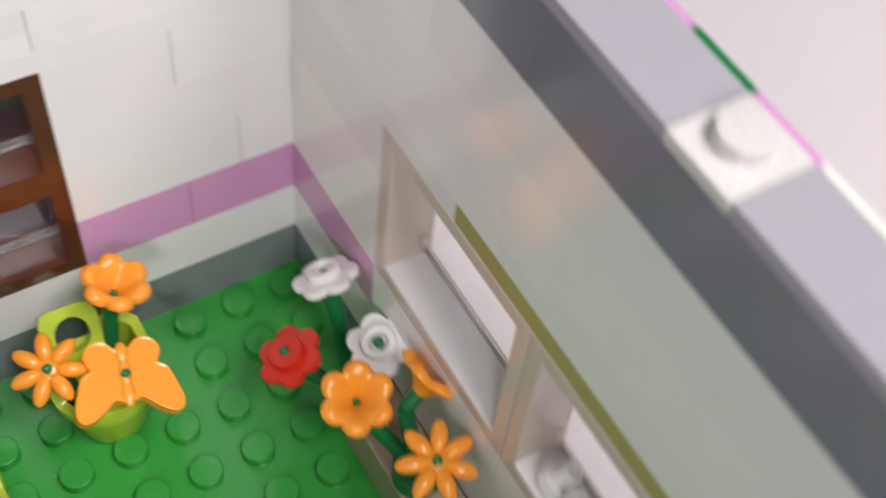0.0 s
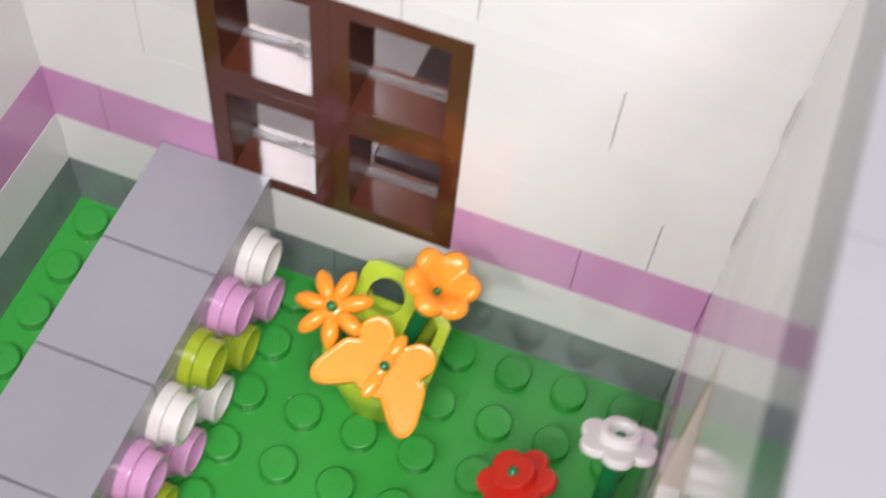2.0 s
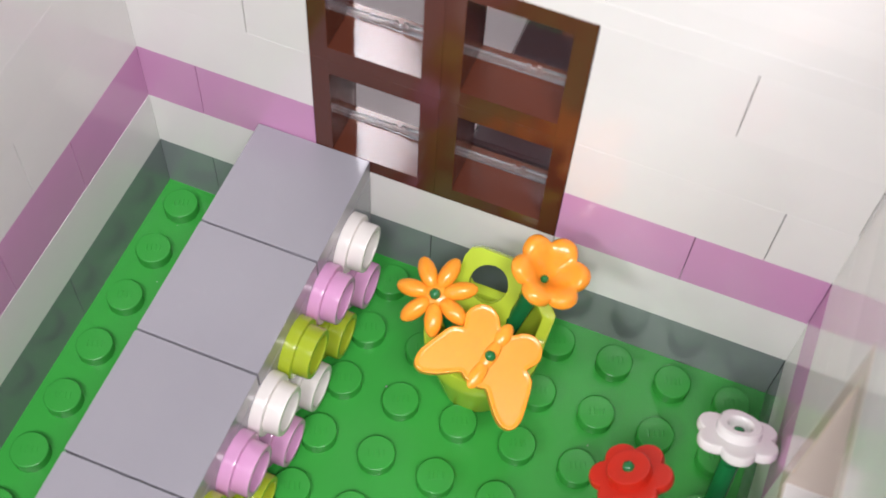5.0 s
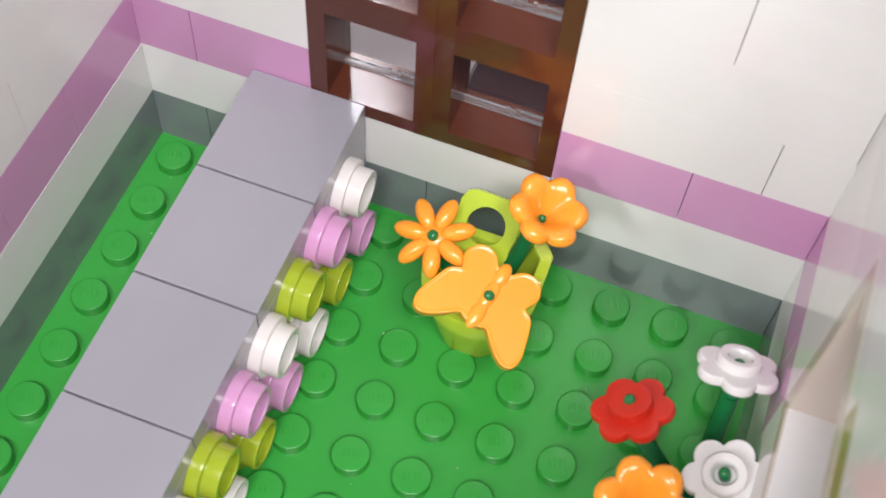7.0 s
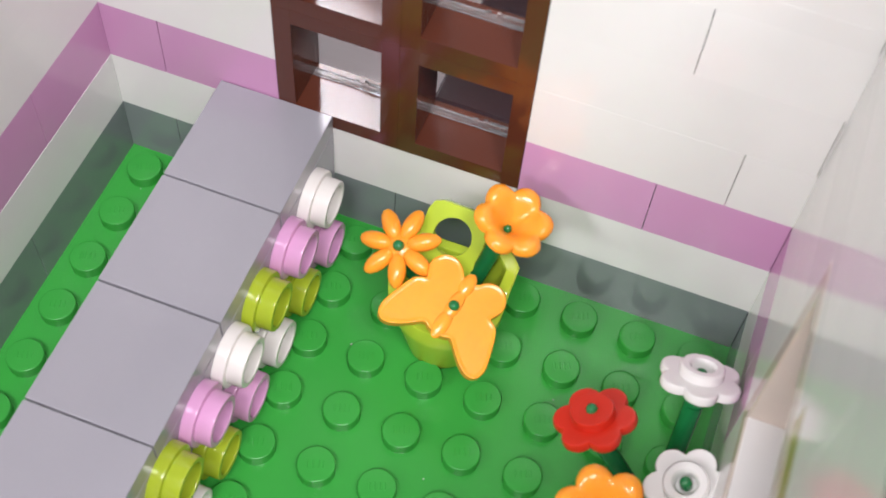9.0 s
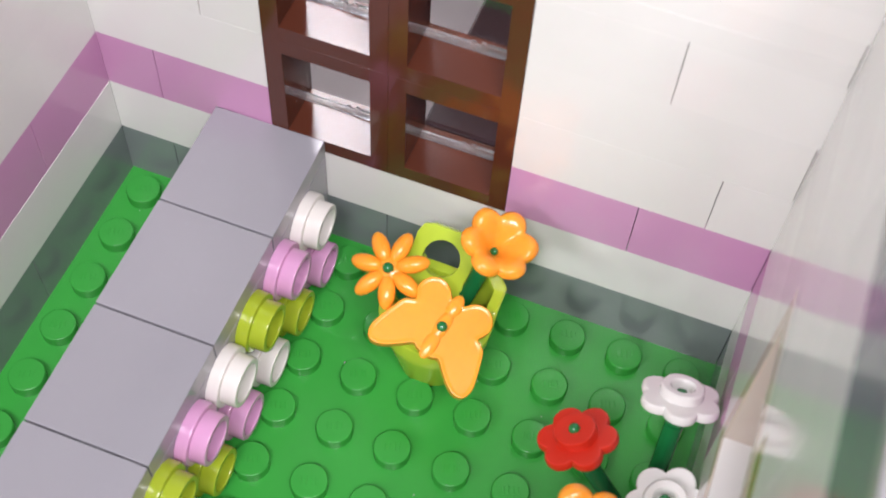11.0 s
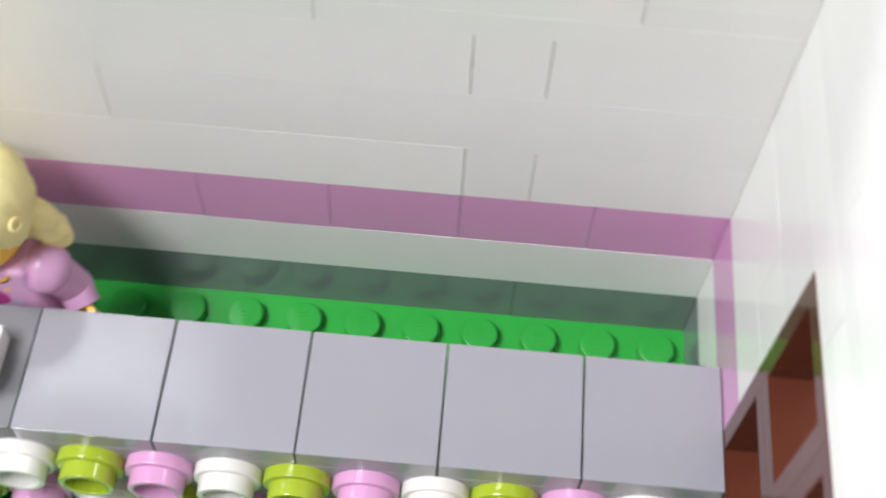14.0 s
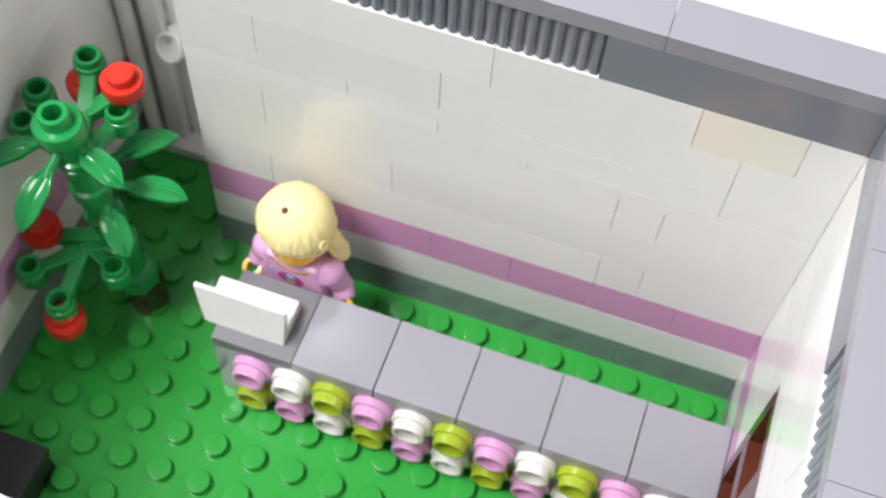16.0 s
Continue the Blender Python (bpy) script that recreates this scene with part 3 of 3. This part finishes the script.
for sh, el, hd in arms:
    ball(doll, sh, (3.2, 3.1, 3.2))
    rod(sh, el, 2.75, 20, doll, 2.3)
    ball(doll, el, (2.3, 2.3, 2.3))
    rod(el, el.lerp(hd, 0.8), 2.3, 20, doll, 2.05)
paint(doll, k, 0)
k = len(doll.faces)
for sh, el, hd in arms:
    lathe([(1.2, 0), (2.0, 0), (2.0, 2.6), (1.2, 2.6), (1.2, 0)], 20, aim(hd + Vector((0.9, 0, -1.4)), (0.3, 0, 1)), doll)
lathe([(0, 0), (3.1, 0), (3.1, 0.3), (0, 0.3)], 24, Matrix.Translation((0.75, 0, 27.2)), doll)
lathe([(0, 27.2), (3.2, 27.2), (4.4, 28.2), (5.0, 29.6), (5.0, 35.0), (4.2, 36.6), (0, 37)], 30, None, doll)
paint(doll, k, 2)
k = len(doll.faces)
b = bmesh.new()
bmesh.ops.create_icosphere(b, subdivisions=6, radius=1)
for v in b.verts:
    c = v.co
    az = math.atan2(c.y, c.x)
    strand = noise.noise(Vector((math.cos(az) * 7, math.sin(az) * 7, c.z * 1.6))) * 0.042 + noise.noise(Vector((c.x * 13, c.y * 13, c.z * 4))) * 0.018
    s = 1 + strand * (1 - max(0.0, c.z) ** 2)
    front = max(0.0, c.x - 0.35)
    low = 8.4 - 6.4 * front + 1.8 * noise.noise(Vector((az * 3.1, 2.2, 0.4)))
    z = c.z * 7.2 if c.z > 0 else c.z * low
    v.co = Vector((c.x * (6.7 if c.x > 0 else 7.6) * s - 0.6, c.y * 7.4 * s - 0.4, 35.6 + z))
join(doll, b)
tail = bmesh.new()
bmesh.ops.create_icosphere(tail, subdivisions=4, radius=1)
for v in tail.verts:
    c = v.co.copy()
    w = 1 + 0.16 * math.sin(c.z * 11 + c.y * 3) * (1 - c.z * c.z) + 0.10 * noise.noise(c * 4)
    v.co = Vector((c.x * 1.9 * w - 3.0 + 0.6 * c.z, c.y * 1.7 * w + 6.9 - 1.0 * c.z, 28.4 + c.z * 4.2))
join(doll, tail)
for at in ((-4.5, 0, 27.5), (-4.2, 3.0, 26)):
    ball(doll, at, (3.0, 4.6, 5.0), 20)
lathe([(0.45, 0), (0.95, 0), (0.9, 0.3), (0.7, 0.4), (0.45, 0.3), (0.45, 0)], 18, aim((1.8, 6.55, 36.2), (0.2, 0.9, 0.35)), doll)
paint(doll, k, 1)
k = len(doll.faces)
# flat disc, painted dark for the shade inside the hair's peg hole
lathe([(0, 0), (0.6, 0), (0.6, 0.12), (0, 0.12)], 16, aim((1.6, -0.9, 42.5), (0.3, -0.1, 0.95)), doll)
paint(doll, k, 8)
def spot(u, v, a, b, h, index, turn=0.0):
    """A printed oval on the chest."""
    before = len(doll.faces)
    lathe([(0, 0), (1, 0), (1, h), (0, h)], 24, CHEST @ Matrix.Translation((u, v, 0)) @ Matrix.Rotation(turn, 4, "Z") @ Matrix.Diagonal((a, b, 1, 1)), doll)
    paint(doll, before, index)


CHEST = aim((3.66, 0, 21.6), (1, 0, 0.045))
spot(0, 0, 2.8, 1.9, 0.10, 6)
spot(0, 0.42, 1.62, 0.95, 0.15, 5)
spot(0, 0.46, 1.48, 0.82, 0.20, 3)
spot(0, 0.95, 0.85, 0.42, 0.25, 7)
spot(0, -0.82, 1.12, 0.66, 0.15, 5)
spot(0, -0.82, 0.98, 0.54, 0.20, 2)
for u in (-0.5, 0, 0.5):
    spot(u, -0.82, 0.06, 0.5, 0.25, 5)
for u, v, a, index in ((-3.9, 0.9, 0.55, 7), (3.8, -0.4, 0.5, 7), (2.9, 2.0, 0.4, 2), (-3.1, 2.3, 0.42, 7)):
    spot(u, v, a, a * 0.8, 0.10, index)
for n in range(13):
    a = math.pi * (1.12 + 0.76 * n / 12)
    spot(4.1 * math.cos(a), 5.6 + 2.7 * math.sin(a), 0.5, 0.11, 0.10, 5, a + math.pi / 2)
    spot(4.1 * math.cos(a), 5.95 + 2.7 * math.sin(a), 0.5, 0.24, 0.10, 2, a + math.pi / 2)
for n in range(9):
    spot(-4.8 + 1.2 * n, -3.5 - 0.35 * math.sin(n * 1.4), 0.66, 0.14, 0.10, 6, 0.3 * math.cos(n * 1.4))
k = len(doll.faces)
for n in range(7):
    a = radians(-46 + 5 * n)
    ball(doll, (4.95 * math.cos(a), 4.95 * math.sin(a), 30.2 + 0.05 * (n - 3) ** 2), (0.2, 0.42, 0.16), 10, Matrix.Rotation(a, 4, "Z"), 6)
paint(doll, k, 5)
me = finish(doll, "doll", 50)
for s in slots:
    me.materials.append(s)
ob = link("doll", me, None, at=(11.3, -86.4, 0), turn=(0, 0, radians(-6)))
tagged(ob, "small plastic toy figure, pale yellow hair, lilac top", "toy figure")

# ---------------------------------------------------------------- plastic tree
tree = thing("toy_tree", (19.0, -117.7, 0), "green plastic tree with ringed limbs and red berries", "tree")
part("trunk_base", lathe([(0, 0), (3.9, 0), (3.9, 8.6), (3.5, 9.2), (0, 9.2)], 26), TRUNK, tree, "dark brown trunk base")
LEAN = Matrix(((1, 0, 0.034, 0), (0, 1, -0.08, 0), (0, 0, 1, 0), (0, 0, 0, 1)))
column = [(0, 9.2), (2.9, 9.2)]
for z in (14.0, 24.0, 33.6, 43.2, 52.8):
    column += [(2.9, z - 4.4), (3.05, z - 4.2), (3.05, z - 1.8), (3.5, z - 1.5), (3.5, z - 0.5), (3.1, z - 0.3), (3.1, z), (3.6, z + 0.3), (3.6, z + 1.4), (2.9, z + 1.7)]
column += [(3.4, 58.4), (4.1, 59.6), (4.3, 60.0), (4.3, 62.4), (4.1, 62.7), (2.65, 62.8), (2.65, 65.0), (2.5, 65.2), (1.7, 65.2), (1.55, 64.9), (1.55, 60.5), (0, 60.5)]
part("column", lathe(column, 36, LEAN), LEAF, tree)


def limb(start, stop, tip=True):
    """A flat arm that narrows a little, with an open ring at its end."""
    a, b = Vector(start), Vector(stop)
    d = (b - a)
    d.normalize()
    side = Vector((-d.y, d.x, 0)).normalized()
    up = d.cross(side).normalized()
    if up.z < 0:
        up.negate()
    m = Matrix((d, side, up)).transposed().to_4x4()
    m.translation = a
    n = (b - a).length - (1.7 if tip else 0)
    bm = box(0, n, -1.7, 1.7, -1.25, 1.1, 0.4, segments=3)
    for v in bm.verts:
        v.co.y *= 1.0 - 0.22 * v.co.x / n
    bm.transform(m)
    if tip:
        prof = [(1.5, -2.4), (2.5, -2.4), (2.8, -2.1), (2.85, 1.0), (2.7, 1.2), (2.4, 1.3), (2.4, 2.6), (2.25, 2.8), (1.65, 2.8), (1.5, 2.6), (1.5, -2.4)]
        lathe(prof, 26, Matrix.Translation(b), bm)
    return bm


for start, stop, tip in (
    ((1.6, -4.0, 52), (-6.6, -6.2, 53.6), False), ((-6.2, -6.0, 53.6), (-14.7, -9.0, 56), True), ((-6.2, -6.2, 53.6), (-12.4, -1.0, 55), False),
    ((1.6, -4.0, 51), (-8.4, -0.8, 52), True), ((1.6, -4.0, 54), (-6.3, -14.6, 54.4), True), ((1.8, -4.0, 52), (-0.8, -14.9, 52), True),
    ((0.9, -2.0, 25), (5.6, -7.4, 24.4), False), ((5.4, -7.2, 24.4), (16.1, -6.9, 21.6), True), ((4.2, -5.8, 24.6), (7.0, 0.2, 23.6), True),
    ((5.4, -7.4, 24.4), (12.4, -14.5, 23.6), True), ((0.9, -2.0, 26), (4.6, -15.2, 24), False),
):
    part("limb", limb(start, stop, tip), LEAF, tree)
berry_profile = [(0, 0), (3.4, 0), (3.6, 0.2), (3.8, 1.4), (3.8, 3.0), (3.65, 3.2), (2.45, 3.2), (2.42, 4.8), (2.2, 5.0), (0, 5.0)]
for at in ((-12.0, -1.2, 55.6), (4.9, -15.5, 25.0), (17.0, -6.5, 15.6), (-13.6, -9.8, 49.6)):
    part("berry", lathe(berry_profile, 26), RED, tree, "red round berry", at=at)


def leaf(start, stop):
    """A long leaf on a thin stalk, with a rib along its middle and raised edges."""
    a, d = Vector(start), Vector(stop) - Vector(start)
    length = d.length
    rows, stalk = 18, 0.20
    bm = bmesh.new()
    half = []
    across = ((-1, 0.50), (-0.86, 0.52), (-0.5, 0.05), (-0.14, 0.12), (0, 0.42), (0.14, 0.12), (0.5, 0.05), (0.86, 0.52), (1, 0.50))
    wide = len(across)
    for q in range(rows + 1):
        f = q / rows
        w = 2.35 * min(1.0, (f + 0.04) / 0.34) ** 0.7 * (1.0 if f < 0.55 else max(0.05, 1 - ((f - 0.55) / 0.46) ** 2.2))
        x = (stalk + (1 - stalk) * f) * length
        z = 1.3 * math.sin(f * math.pi * 0.9)
        deep = min(1.0, w / 1.6)
        half.append([bm.verts.new((x, s * w, z + h * deep + t)) for t in (0, -0.75) for s, h in across])
    for p, q2 in zip(half, half[1:]):
        for k in range(wide - 1):
            bm.faces.new((p[k], p[k + 1], q2[k + 1], q2[k]))
            bm.faces.new((p[wide + k], q2[wide + k], q2[wide + 1 + k], p[wide + 1 + k]))
        bm.faces.new((p[0], q2[0], q2[wide], p[wide]))
        bm.faces.new((p[wide - 1], p[2 * wide - 1], q2[2 * wide - 1], q2[wide - 1]))
    for ring in (half[0], half[-1]):
        bm.faces.new(ring[:wide] + ring[:wide - 1:-1])
    rod((0, 0, -0.2), (length * (stalk + 0.12), 0, 0.25), 0.85, 12, bm)
    d.normalize()
    side = Vector((-d.y, d.x, 0)).normalized()
    m = Matrix((d, side, d.cross(side))).transposed().to_4x4()
    m.translation = a
    bm.transform(m)
    return bm


for start, stop in (((1.8, -4.6, 58), (4.7, 6.0, 52)), ((0.8, 1.2, 46), (-2.4, 13.2, 42)), ((-2.4, -3.2, 45.4), (-13.3, 6.8, 44)),
                    ((4.4, -4.8, 57.4), (16.8, -7.2, 49)), ((2.2, -7.0, 57.6), (8.9, -17.5, 52)), ((1.4, -2.4, 41.5), (7.7, 4.8, 33)), ((-1.5, -3.6, 44), (-11, -10.6, 38))):
    part("leaf", leaf(start, stop), LEAF, tree, "glossy folded green leaf")
part("sprout", lathe([(0, 7.6), (3.0, 7.6), (4.5, 9.8), (4.9, 12.2), (4.3, 14.6), (3.2, 15.4), (0, 15.0)], 8, Matrix.Translation((0.4, -0.9, 0))), LEAF, tree)

# ---------------------------------------------------------------- door recess beyond the left wall
door = thing("door_frame", (-24, -136, 0), "white plastic door frame with round handle", "door frame")
part("panel", box(0, 3.0, 0.1, 23.9, 0.02, 99, 0.2), WHITE, door)
part("threshold", box(3.0, 8.0, 0.1, 23.9, 0.02, 3.2, 0.2), WHITE, door)
part("post", rod((5.6, 2.2, 3.2), (5.6, 2.2, 98), 1.7, 20), WHITE, door)
part("jamb", box(3.0, 5.4, 5.2, 9.6, 3.2, 98, 0.4, segments=2), WHITE, door)
part("jamb", box(3.0, 4.4, 18.0, 23.8, 3.2, 98, 0.4, segments=2), WHITE, door)
part("handle", lathe(cap, 26, aim((4.4, 12.0, 36), (0.85, -0.2, 0.45))), WHITE, door)
recess = part("wall_recess", box(-24, -8.2, -111.9, -108, 0, 99, 0.2), WHITE)
tagged(recess, "white side of the door recess", "wall", kind="structure")

# ---------------------------------------------------------------- black box on the floor
black = thing("black_box", (58, -136, 0), "low black plastic box standing on the floor", "box")
part("body", box(0, 23.8, 0.1, 17.2, 0.02, 7.4, 0.3, segments=2), BLACK, black)
part("lid", box(-0.4, 24, 0.05, 17.6, 7.4, 9.6, 0.3, segments=2), BLACK, black)

# ---------------------------------------------------------------- added dark slab outside the brown window, behind its right panes
ledge = part("outer_ledge", box(40, 110, 14, 70, -3.4, 14, 0.4), plastic("dark_plum_plastic", (0.05, 0.025, 0.035)))
tagged(ledge, "dark plum slab added outside the brown window", "ledge")

# specks of dust on the floor
dust = bmesh.new()
for k in range(46):
    b = bmesh.new()
    bmesh.ops.create_icosphere(b, subdivisions=1, radius=random.uniform(0.05, 0.14))
    b.transform(Matrix.Translation((random.uniform(1, 86), random.uniform(-110, -1), 0.06)))
    join(dust, b)
specks = part("dust", dust, plastic("dust_grey", (0.5, 0.5, 0.47), 0.8))
tagged(specks, "pale dust specks on the green floor", "dust", kind="stuff")
